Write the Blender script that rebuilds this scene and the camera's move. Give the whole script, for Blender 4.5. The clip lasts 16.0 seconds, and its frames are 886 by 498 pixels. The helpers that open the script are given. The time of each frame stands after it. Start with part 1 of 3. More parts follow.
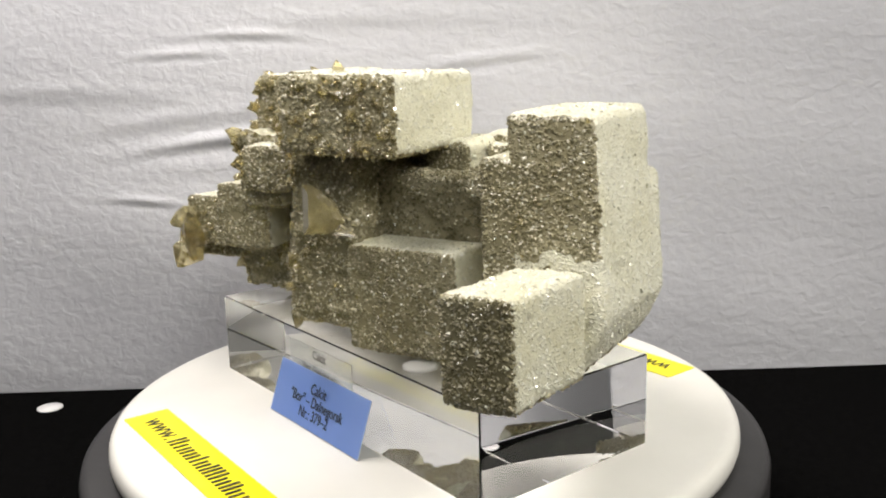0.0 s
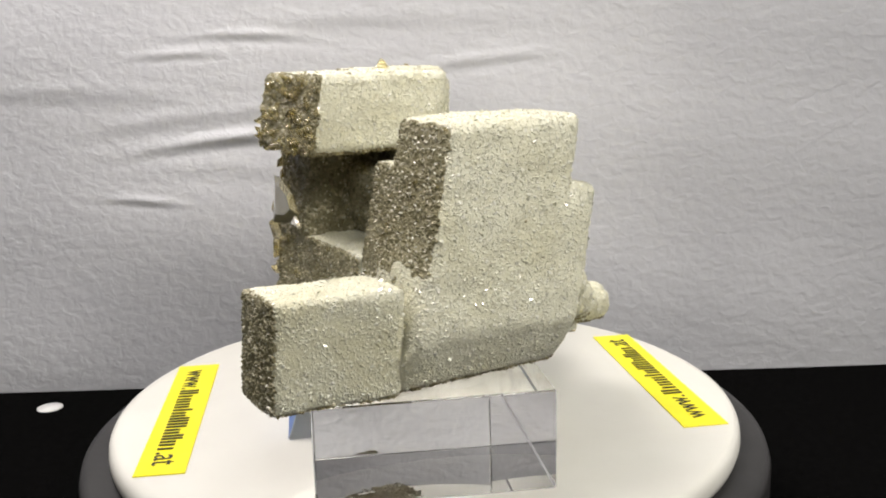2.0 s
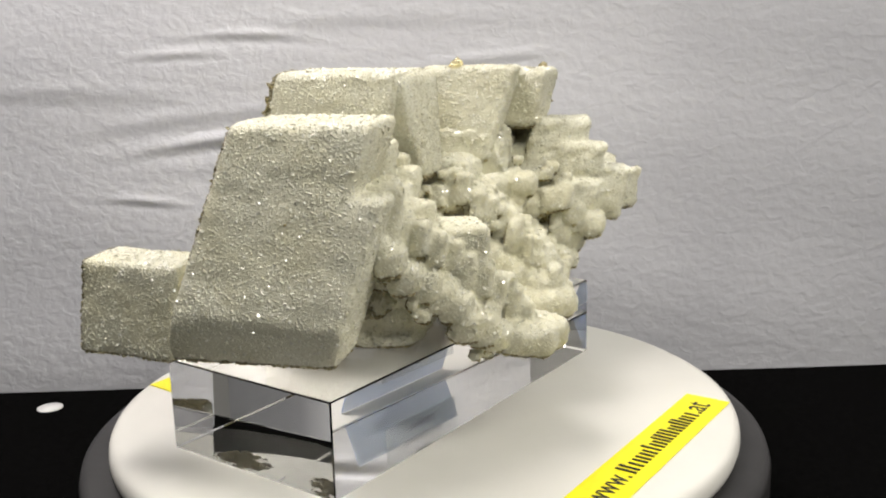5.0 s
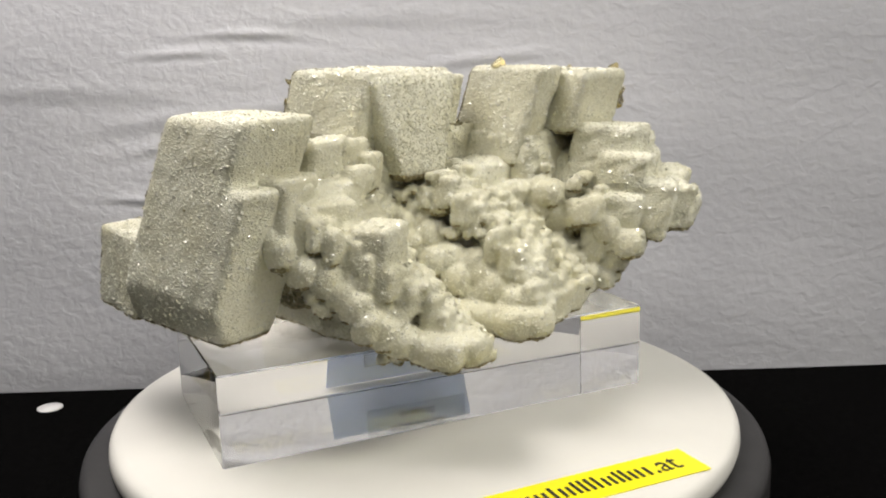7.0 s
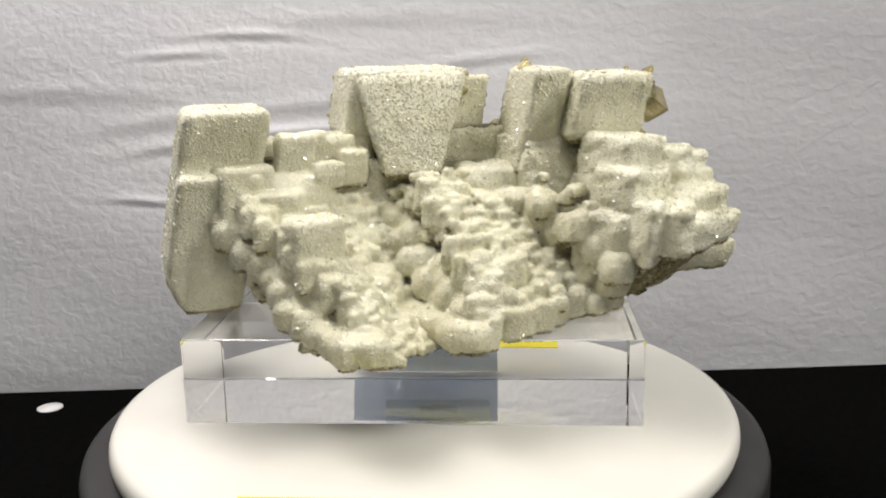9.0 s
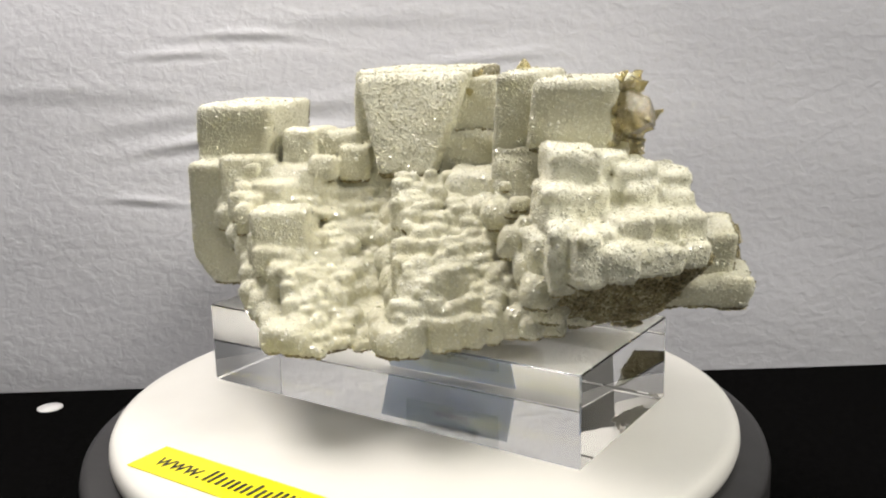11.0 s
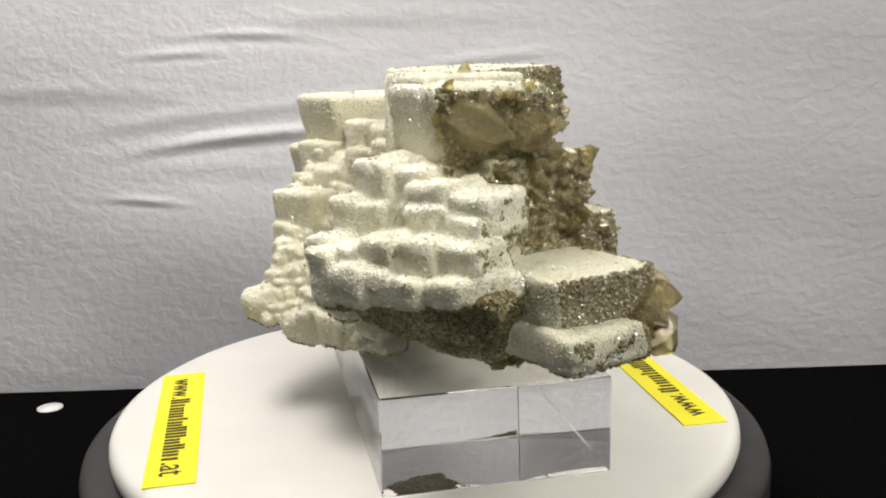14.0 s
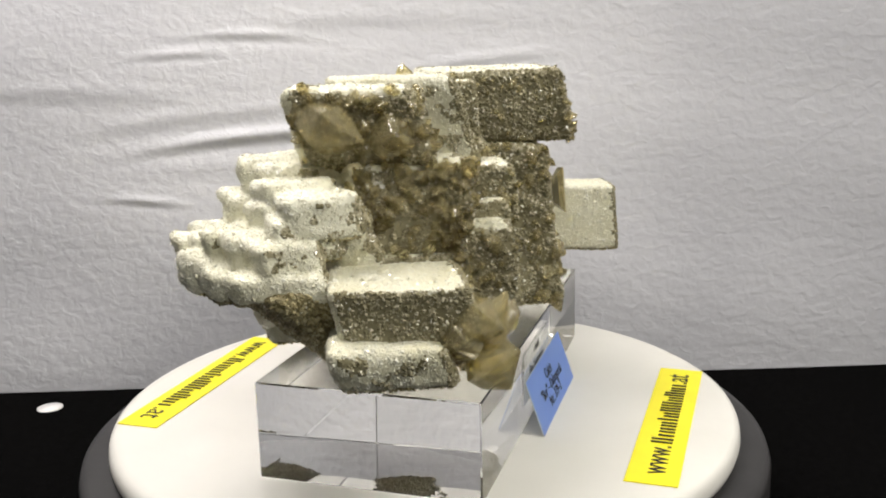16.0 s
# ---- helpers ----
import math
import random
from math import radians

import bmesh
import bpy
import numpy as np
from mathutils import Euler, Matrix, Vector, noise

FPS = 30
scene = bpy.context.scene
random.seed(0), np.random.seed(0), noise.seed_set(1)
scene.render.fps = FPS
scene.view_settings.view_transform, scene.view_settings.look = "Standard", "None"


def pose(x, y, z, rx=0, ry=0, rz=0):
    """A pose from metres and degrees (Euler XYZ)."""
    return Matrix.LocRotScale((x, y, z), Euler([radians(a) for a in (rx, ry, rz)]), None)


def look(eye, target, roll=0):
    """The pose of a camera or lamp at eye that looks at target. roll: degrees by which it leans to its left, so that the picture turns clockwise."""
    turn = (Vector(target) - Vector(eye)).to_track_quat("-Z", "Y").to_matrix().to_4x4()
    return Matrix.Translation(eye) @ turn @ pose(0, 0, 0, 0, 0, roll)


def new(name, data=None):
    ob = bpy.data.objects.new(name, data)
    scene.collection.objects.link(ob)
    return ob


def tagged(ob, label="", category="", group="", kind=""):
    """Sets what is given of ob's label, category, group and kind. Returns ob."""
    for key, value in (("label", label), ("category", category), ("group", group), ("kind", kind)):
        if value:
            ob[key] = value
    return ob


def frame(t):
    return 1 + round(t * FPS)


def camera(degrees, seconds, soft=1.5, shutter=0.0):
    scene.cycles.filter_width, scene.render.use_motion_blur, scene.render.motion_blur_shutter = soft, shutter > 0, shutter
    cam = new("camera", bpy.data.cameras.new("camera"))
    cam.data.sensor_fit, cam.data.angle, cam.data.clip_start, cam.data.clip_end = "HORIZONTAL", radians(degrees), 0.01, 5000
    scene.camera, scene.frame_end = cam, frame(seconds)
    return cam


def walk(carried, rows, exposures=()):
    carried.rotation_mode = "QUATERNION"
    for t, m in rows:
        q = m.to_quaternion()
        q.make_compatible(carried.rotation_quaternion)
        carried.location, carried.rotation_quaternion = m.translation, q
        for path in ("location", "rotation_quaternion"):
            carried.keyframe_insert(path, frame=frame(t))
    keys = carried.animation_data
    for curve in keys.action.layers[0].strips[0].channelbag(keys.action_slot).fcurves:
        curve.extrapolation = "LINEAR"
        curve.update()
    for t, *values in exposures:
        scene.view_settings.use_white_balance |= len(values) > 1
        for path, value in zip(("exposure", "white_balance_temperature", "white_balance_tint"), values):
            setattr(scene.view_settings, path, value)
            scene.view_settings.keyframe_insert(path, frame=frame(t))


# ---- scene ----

# ---------------------------------------------------------------- camera
DISC_Z = 0.05                      # height of the turntable's top over the cloth
EYE = Vector((0.0, -0.37037, 0.14608 + DISC_Z))
AIM = EYE + Vector((0.02307384, 0.97511596, -0.22049139))
cam = camera(50.314, 16.0, soft=2.0)
STAND = look(EYE, AIM, -1.3565)
walk(cam, [(0.0, STAND), (16.0, STAND)],
     exposures=[(0.0, 0.20), (1.5, 0.03), (3.5, 0.11), (6.5, -0.16), (8.0, -0.08), (9.0, 0.0), (12.5, 0.06), (14.0, 0.03), (16.0, 0.12)])

# ---------------------------------------------------------------- light
scene.view_settings.exposure = 0.0
world = bpy.data.worlds.new("room_air")
world.use_nodes = True
world.node_tree.nodes["Background"].inputs[0].default_value = (0.80, 0.84, 1.0, 1)
world.node_tree.nodes["Background"].inputs[1].default_value = 0.12
scene.world = world


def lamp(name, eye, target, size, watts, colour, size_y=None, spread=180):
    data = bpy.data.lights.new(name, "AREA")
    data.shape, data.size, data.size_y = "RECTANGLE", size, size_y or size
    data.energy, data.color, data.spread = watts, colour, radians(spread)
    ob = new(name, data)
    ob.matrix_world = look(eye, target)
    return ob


# Key light from the upper right; its lamp is unseen, narrowed off the wall.
lamp("right_key_light", (0.52, -0.30, 0.62), (0.0, -0.04, 0.08), 0.22, 1.05, (1.0, 0.95, 0.85), spread=95)
# Added soft light, unseen, hung low above the disc and near the wall.
lamp("overhead_soft_light", (-0.20, 0.02, 0.58), (-0.06, 0.06, 0.06), 0.40, 3.6, (1.0, 0.935, 0.87), 0.22)
# Added fill light, unseen, from behind the camera onto faces turned to it.
lamp("front_fill_light", (0.3, -1.4, 1.5), (0.0, 0.1, 0.1), 0.7, 10.6, (0.98, 0.955, 0.875))

# ---------------------------------------------------------------- materials


def mat(name, colour, rough=0.5, metal=0.0, **sockets):
    m = bpy.data.materials.new(name)
    m.use_nodes = True
    b = m.node_tree.nodes["Principled BSDF"]
    b.inputs["Base Color"].default_value = (*colour, 1)
    b.inputs["Roughness"].default_value = rough
    b.inputs["Metallic"].default_value = metal
    for key, value in sockets.items():
        b.inputs[key.replace("_", " ")].default_value = value
    return m


def node(m, kind, **values):
    n = m.node_tree.nodes.new(kind)
    for key, value in values.items():
        n.inputs[key.replace("_", " ")].default_value = value
    return n


def link(m, a, out, b, into):
    m.node_tree.links.new(a.outputs[out], b.inputs[into])


def bsdf(m):
    return m.node_tree.nodes["Principled BSDF"]


def ramp(m, stops):
    r = m.node_tree.nodes.new("ShaderNodeValToRGB")
    e = r.color_ramp.elements
    while len(e) < len(stops):
        e.new(0.5)
    for el, (pos, col) in zip(e, stops):
        el.position, el.color = pos, (*col, 1)
    return r


def coords(m):
    return m.node_tree.nodes.new("ShaderNodeTexCoord")


def mottled(m, scale, stops, detail=4.0):
    """Colour from a noise in object space."""
    c, n, r = coords(m), node(m, "ShaderNodeTexNoise", Scale=scale, Detail=detail), ramp(m, stops)
    link(m, c, "Object", n, "Vector")
    link(m, n, "Fac", r, "Fac")
    link(m, r, "Color", bsdf(m), "Base Color")
    return m


def relief(m, parts, distance=0.001):
    """Bump from (scale, strength) noises in object space."""
    c, last = coords(m), None
    for scale, strength in parts:
        n = node(m, "ShaderNodeTexNoise", Scale=scale, Detail=5.0)
        link(m, c, "Object", n, "Vector")
        b = node(m, "ShaderNodeBump", Strength=strength, Distance=distance)
        link(m, n, "Fac", b, "Height")
        if last:
            link(m, last, "Normal", b, "Normal")
        last = b
    link(m, last, "Normal", bsdf(m), "Normal")
    return m


def wallpaper(m, parts, distance):
    """Embossing drawn out sideways, with fine dimples."""
    c, last = coords(m), None
    for scale, strength, stretch in parts:
        p = m.node_tree.nodes.new("ShaderNodeMapping")
        p.inputs["Scale"].default_value = stretch
        n = node(m, "ShaderNodeTexNoise", Scale=scale, Detail=4.0, Distortion=0.4)
        link(m, c, "Object", p, "Vector")
        link(m, p, "Vector", n, "Vector")
        b = node(m, "ShaderNodeBump", Strength=strength, Distance=distance)
        link(m, n, "Fac", b, "Height")
        if last:
            link(m, last, "Normal", b, "Normal")
        last = b
    link(m, last, "Normal", bsdf(m), "Normal")
    return m


def grainy(name, stops, broad, rough, **sockets):
    """Druse: each grain has a tint of its own, over broad stains."""
    m = mat(name, (1, 1, 1), rough, **sockets)
    g, r = m.node_tree.nodes.new("ShaderNodeNewGeometry"), ramp(m, stops)
    link(m, g, "Random Per Island", r, "Fac")
    c, n, s = coords(m), node(m, "ShaderNodeTexNoise", Scale=45.0, Detail=5.0), ramp(m, broad)
    link(m, c, "Object", n, "Vector")
    link(m, n, "Fac", s, "Fac")
    x = m.node_tree.nodes.new("ShaderNodeMix")
    x.data_type, x.blend_type = "RGBA", "MULTIPLY"
    x.inputs[0].default_value = 1.0
    m.node_tree.links.new(r.outputs["Color"], x.inputs[6])
    m.node_tree.links.new(s.outputs["Color"], x.inputs[7])
    m.node_tree.links.new(x.outputs[2], bsdf(m).inputs["Base Color"])
    return m


WHITE_DRUSE = grainy("white_quartz_druse", [(0.0, (0.65, 0.63, 0.48)), (0.5, (0.72, 0.705, 0.56)), (1.0, (0.82, 0.81, 0.68))],
                     [(0.3, (0.90, 0.885, 0.82)), (0.6, (1, 1, 1))], 0.3, Subsurface_Weight=0.35, Subsurface_Scale=0.0012, Subsurface_Radius=(1.0, 0.95, 0.85))
relief(WHITE_DRUSE, [(420.0, 0.35), (1300.0, 0.55)], 0.0006)
DARK_DRUSE = grainy("grey_brown_quartz_druse", [(0.0, (0.18, 0.165, 0.10)), (0.6, (0.31, 0.285, 0.185)), (0.93, (0.42, 0.39, 0.28)), (1.0, (0.60, 0.56, 0.44))],
                    [(0.3, (0.72, 0.70, 0.64)), (0.65, (1, 1, 1))], 0.18)
SPARK = grainy("clear_quartz_facets", [(0.0, (0.78, 0.765, 0.62)), (1.0, (0.90, 0.89, 0.80))], [(0.3, (0.93, 0.93, 0.88)), (0.6, (1, 1, 1))], 0.05, IOR=2.3)
BROWN_ROCK = grainy("brown_rock_and_shade", [(0.0, (0.19, 0.16, 0.075)), (0.6, (0.42, 0.37, 0.20)), (1.0, (0.60, 0.56, 0.38))],
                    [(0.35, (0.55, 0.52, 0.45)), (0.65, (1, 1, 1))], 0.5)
AMBER = grainy("honey_calcite", [(0.0, (0.95, 0.80, 0.38)), (0.5, (0.97, 0.87, 0.52)), (1.0, (0.98, 0.94, 0.70))],
               [(0.3, (0.78, 0.74, 0.62)), (0.6, (1, 1, 1))], 0.12, Transmission_Weight=0.86, IOR=1.5)
relief(AMBER, [(220.0, 0.35), (900.0, 0.15)], 0.001)
WALL = wallpaper(mottled(mat("white_embossed_wallpaper", (0.7, 0.7, 0.72), 0.75), 9.0, [(0.3, (0.54, 0.545, 0.595)), (0.7, (0.62, 0.625, 0.675))]),
              [(60.0, 0.28, (0.7, 1, 1.3)), (170.0, 0.5, (0.9, 1, 1.1))], 0.0016)
CLOTH = relief(mottled(mat("black_cloth", (0.01, 0.01, 0.01), 0.95, Specular_IOR_Level=0.02), 300.0, [(0.3, (0.0012, 0.0012, 0.0012)), (0.7, (0.003, 0.003, 0.003))]), [(900.0, 0.6)])
PLASTER = mottled(mat("plain_plaster", (0.6, 0.6, 0.58), 0.9), 6.0, [(0.3, (0.70, 0.69, 0.67)), (0.7, (0.76, 0.75, 0.73))])
DISC_WHITE = relief(mottled(mat("white_plastic", (0.8, 0.8, 0.78), 0.38), 30.0, [(0.35, (0.70, 0.69, 0.655)), (0.7, (0.74, 0.73, 0.695))]), [(500.0, 0.03)])
RIM_GREY = relief(mottled(mat("dark_grey_plastic", (0.05, 0.05, 0.05), 0.45), 60.0, [(0.35, (0.020, 0.019, 0.020)), (0.7, (0.028, 0.027, 0.028))]), [(900.0, 0.08)])
ACRYLIC = mat("clear_acrylic", (0.985, 0.99, 0.985), 0.0, Transmission_Weight=1.0, IOR=1.49)
YELLOW = mottled(mat("yellow_label_tape", (0.9, 0.8, 0.02), 0.32), 80.0, [(0.3, (0.90, 0.80, 0.008)), (0.7, (0.96, 0.87, 0.015))])
BLUE = mottled(mat("blue_card", (0.10, 0.19, 0.62), 0.5), 90.0, [(0.3, (0.13, 0.26, 0.80)), (0.7, (0.15, 0.285, 0.84))])
PAPER = mottled(mat("thin_white_paper", (0.8, 0.8, 0.8), 0.6), 90.0, [(0.3, (0.76, 0.77, 0.78)), (0.7, (0.82, 0.82, 0.82))])


def let_light_through(m, colour, share):
    """Thin paper: part of the light passes and is spread behind it."""
    t, x = node(m, "ShaderNodeBsdfTranslucent", Color=(*colour, 1)), node(m, "ShaderNodeMixShader", Fac=share)
    end = m.node_tree.nodes["Material Output"]
    m.node_tree.links.new(bsdf(m).outputs[0], x.inputs[1])
    m.node_tree.links.new(t.outputs[0], x.inputs[2])
    m.node_tree.links.new(x.outputs[0], end.inputs["Surface"])


let_light_through(BLUE, (0.72, 0.83, 0.96), 0.45)
let_light_through(PAPER, (0.92, 0.94, 0.95), 0.55)
INK = mat("black_ink", (0.02, 0.02, 0.025), 0.6)
PAD_FOAM = mat("translucent_adhesive", (0.8, 0.8, 0.78), 0.35, Transmission_Weight=0.6, IOR=1.4)
CLEAR_TAPE = mat("clear_label_film", (0.9, 0.92, 0.92), 0.12, Transmission_Weight=0.92, IOR=1.45)
DOT_WHITE = mottled(mat("white_paper_dot", (0.8, 0.8, 0.8), 0.6), 90.0, [(0.3, (0.74, 0.74, 0.76)), (0.7, (0.82, 0.82, 0.82))])

# ---------------------------------------------------------------- builders


def part(name, bm, material, parent=None, label=""):
    """Links a bmesh, or (vertices, faces), as one mesh object under a thing or a part."""
    me = bpy.data.meshes.new(name)
    if isinstance(bm, tuple):
        me.from_pydata(*[x.tolist() if isinstance(x, np.ndarray) else x for x in (bm[0], [], bm[1])])
    else:
        bm.to_mesh(me)
        bm.free()
    for m in material if isinstance(material, (list, tuple)) else [material]:
        me.materials.append(m)
    ob = new(name, me)
    ob.parent = parent
    if label:
        ob["label"] = label
    return ob


def slab(sx, sy, sz, bevel=0.0, segments=2):
    """A box on z = 0, centred in x and y."""
    bm = bmesh.new()
    bmesh.ops.create_cube(bm, size=1.0)
    bmesh.ops.transform(bm, matrix=Matrix.Translation((0, 0, sz / 2)) @ Matrix.Diagonal((sx, sy, sz, 1)), verts=bm.verts)
    if bevel:
        bmesh.ops.bevel(bm, geom=bm.edges[:], offset=bevel, segments=segments, affect="EDGES", profile=0.5)
    return bm


def lathe(profile, steps=128):
    """A solid of revolution from (radius, height) points, from the axis to the axis."""
    bm = bmesh.new()
    rings = []
    for r, z in profile:
        if r < 1e-6:
            rings.append([bm.verts.new((0, 0, z))])
        else:
            rings.append([bm.verts.new((r * math.cos(2 * math.pi * i / steps), r * math.sin(2 * math.pi * i / steps), z)) for i in range(steps)])
    for a, b in zip(rings, rings[1:]):
        for i in range(steps):
            j = (i + 1) % steps
            if len(a) == 1:
                bm.faces.new((a[0], b[i], b[j]))
            elif len(b) == 1:
                bm.faces.new((a[i], b[0], a[j]))
            else:
                bm.faces.new((a[i], b[i], b[j], a[j]))
    bmesh.ops.recalc_face_normals(bm, faces=bm.faces)
    for f in bm.faces:
        f.smooth = True
    return bm


def plate(sx, sy, thick):
    return slab(sx, sy, thick, min(sx, sy, thick) * 0.2, 1)


def one_ply(sx, sy):
    """A single ply of paper, slightly bowed."""
    bm = bmesh.new()
    bmesh.ops.create_grid(bm, x_segments=12, y_segments=4, size=0.5, matrix=Matrix.Diagonal((sx, sy, 1, 1)))
    for v in bm.verts:
        v.co.z = -0.00015 * (1 - (2 * v.co.x / sx) ** 2)
    return bm


def root(name, label, category, group=""):
    ob = new(name)
    ob.empty_display_size = 0.02
    ob.location = (0, 0, DISC_Z)
    return tagged(ob, label, category, group)


# ---------------------------------------------------------------- setting
WALL_Y = 0.1525


def back_wall():
    x = np.concatenate([np.linspace(-1.7, -0.31, 12), np.linspace(-0.30, 0.30, 270), np.linspace(0.31, 1.7, 12)])
    z = np.concatenate([np.linspace(-0.8, -0.05, 5), np.linspace(-0.002, 0.235, 165), np.linspace(0.25, 1.8, 14)])
    nx, nz = len(x), len(z)
    X, Z = np.meshgrid(x, z)
    D = np.zeros_like(X)
    for cx, cz, length, width, depth, tilt in CREASES:
        depth = depth * 0.42
        s = (X - cx) * math.cos(tilt) + (Z - cz) * math.sin(tilt)
        t = -(X - cx) * math.sin(tilt) + (Z - cz) * math.cos(tilt)
        t = t + 0.03 * s * s / length
        D -= depth * np.exp(-(s / length) ** 2) * np.exp(-(t / width) ** 2)
        D += 0.6 * depth * np.exp(-(s / length) ** 2) * np.exp(-((t + 1.7 * width) / width) ** 2)
    D += 0.0006 * np.sin(X * 23 + 2 * Z) * np.sin(Z * 31 + X * 7) + 0.0004 * np.sin(Z * 70 + X * 11)
    front = np.stack([X, WALL_Y + D, Z], -1).reshape(-1, 3)
    back = front.copy()
    back[:, 1] = WALL_Y + 0.03
    i = np.arange((nz - 1) * nx).reshape(nz - 1, nx)[:, :-1].ravel()
    f = np.stack([i, i + 1, i + nx + 1, i + nx], -1)
    n = nx * nz
    faces = f.tolist() + (f[:, ::-1] + n).tolist()
    rim = list(range(nx)) + [nx * k + nx - 1 for k in range(1, nz)] + list(range(nx * nz - 2, nx * (nz - 1) - 1, -1)) + [nx * k for k in range(nz - 2, 0, -1)]
    faces += [[rim[k], rim[k] + n, rim[(k + 1) % len(rim)] + n, rim[(k + 1) % len(rim)]] for k in range(len(rim))]
    ob = part("wall_north", (np.concatenate([front, back]), faces), WALL)
    ob.data.polygons.foreach_set("use_smooth", [True] * len(f) + [False] * (len(faces) - len(f)))
    tagged(ob, "white embossed wallpaper backdrop with soft horizontal creases", "wall", kind="structure")


# centre x, z, half length, half width, depth, tilt of the paper's folds
CREASES = [(-0.087, 0.1995, 0.026, 0.0022, 0.0026, -0.03), (-0.128, 0.190, 0.018, 0.0020, 0.0020, 0.02), (-0.090, 0.1455, 0.050, 0.0034, 0.0052, 0.08),
           (-0.154, 0.1105, 0.018, 0.0020, 0.0028, -0.10), (0.036, 0.184, 0.034, 0.003, 0.0018, 0.10), (-0.06, 0.162, 0.06, 0.005, 0.0016, 0.05),
           (-0.19, 0.172, 0.05, 0.005, 0.0012, -0.03), (-0.03, 0.208, 0.09, 0.005, 0.0010, 0.0), (-0.14, 0.155, 0.04, 0.004, 0.0010, 0.1), (-0.10, 0.128, 0.05, 0.005, 0.0010, -0.05)]
back_wall()
cloth = part("table_cloth", slab(2.4, 1.4, 0.8, 0.006), CLOTH)
cloth.location = (0, WALL_Y - 0.7 + 0.02, -0.8)
tagged(cloth, "black cloth draped over the table under the turntable", "cloth", kind="structure")


def room():
    for name, size, place in (("wall_south", (3.4, 0.1, 2.6), (0, -2.2, -0.8)), ("wall_west", (0.1, 2.5, 2.6), (-1.65, -0.95, -0.8)), ("wall_east", (0.1, 2.5, 2.6), (1.65, -0.95, -0.8)),
                              ("ceiling", (3.4, 2.6, 0.1), (0, -0.95, 1.8)), ("floor", (3.4, 2.6, 0.1), (0, -0.95, -0.9))):
        ob = part(name, slab(*size), PLASTER)
        ob.location = place
        tagged(ob, "plain pale plaster " + name.split("_")[0] + " of the room", name.split("_")[0], kind="structure")


room()

# ---------------------------------------------------------------- turntable
turntable = root("turntable", "turntable with dark grey base and white disc on black cloth", "turntable")
part("housing", lathe([(0, -0.049), (0.131, -0.049), (0.1358, -0.046), (0.1371, -0.040), (0.1371, -0.0145), (0.1362, -0.0115), (0.1335, -0.0105), (0.118, -0.0105), (0, -0.0105)]), RIM_GREY, turntable, "dark grey plastic housing")
disc = part("disc", lathe([(0, -0.0100), (0.1232, -0.0100), (0.1250, -0.0085), (0.1257, -0.0060), (0.1254, -0.0032), (0.1244, -0.0013), (0.1226, -0.0003), (0.120, 0.0), (0, 0.0)]), DISC_WHITE, turntable, "white plastic disc with a rounded edge")


def writing(name, text, size, m, parent, material=INK):
    cu = bpy.data.curves.new(name, "FONT")
    cu.body, cu.size, cu.align_x, cu.align_y, cu.extrude = text, size, "CENTER", "CENTER", 0.00006
    tmp = new(name, cu)
    bpy.context.view_layer.update()
    me = bpy.data.meshes.new_from_object(tmp.evaluated_get(bpy.context.evaluated_depsgraph_get()))
    bpy.data.objects.remove(tmp)
    ob = new(name, me)
    me.materials.clear()
    me.materials.append(material)
    ob.parent = parent
    ob.matrix_basis = m
    return ob


def letter_bars(parent, text, start, length, height, material):
    """Plain bars in the rhythm of a line of writing, along x."""
    tall, widths = "tklbdfh", {"l": 0.45, "t": 0.6, "r": 0.65}
    w = [widths.get(ch, 1.0) for ch in text]
    unit, x = length / sum(w), start
    for ch, k in zip(text, w):
        h = height * (1.0 if ch in tall else 0.74)
        for s in {1.0: (0.26, 0.74)}.get(k, (0.5,)):
            ob = part("letter_bar", plate(unit * 0.19, h, 0.0003), material, parent)
            ob.location = (x + k * unit * s, h / 2 - height / 2, 0.00055)
        x += k * unit


def fitted(words, start, length, height, parent):
    """Printed letters drawn out to a length along x."""
    ob = writing("letters", words, 0.01, pose(0, 0, 0), parent)
    x, y = zip(*[v.co[:2] for v in ob.data.vertices])
    k, m = length / (max(x) - min(x)), height / (max(y) - min(y))
    ob.matrix_basis = pose(start - min(x) * k, (-0.0039 - min(y) * m), 0.00055) @ Matrix.Diagonal((k, m, 1, 1))


def sticker(corner_a, corner_b, label):
    """A strip of tape from one end to the other, along its middle line."""
    r = root("label_sticker", label, "sticker", "stickers on the turntable")
    a, b = Vector(corner_a), Vector(corner_b)
    turn = pose(*((a + b) / 2), 0, 0.0, 0, math.degrees(math.atan2(b.y - a.y, b.x - a.x)))
    length = (b - a).length
    t = part("tape", plate(length, STICKER_W, 0.0004), YELLOW, r)
    t.matrix_basis = turn @ pose(0, 0, 0.0001)
    full = length * 0.87
    fitted("www.", -full / 2, full * 0.235, 0.0078 * 0.74, t)
    letter_bars(t, "krxxtxllkxllxr", full * (0.25 - 0.5), full * 0.63, 0.0078, INK)
    fitted(".at", full * 0.39, full * 0.11, 0.0078, t)
    return r


STICKER_W = 0.0178
TURNING = []
TURNING.append(sticker((-0.1125, -0.0115), (-0.0480, -0.1040), "yellow tape label with black lettering on the white disc"))
TURNING.append(sticker((0.1120, 0.0165), (0.0455, 0.1060), "yellow tape label with black lettering and scuffed ends"))

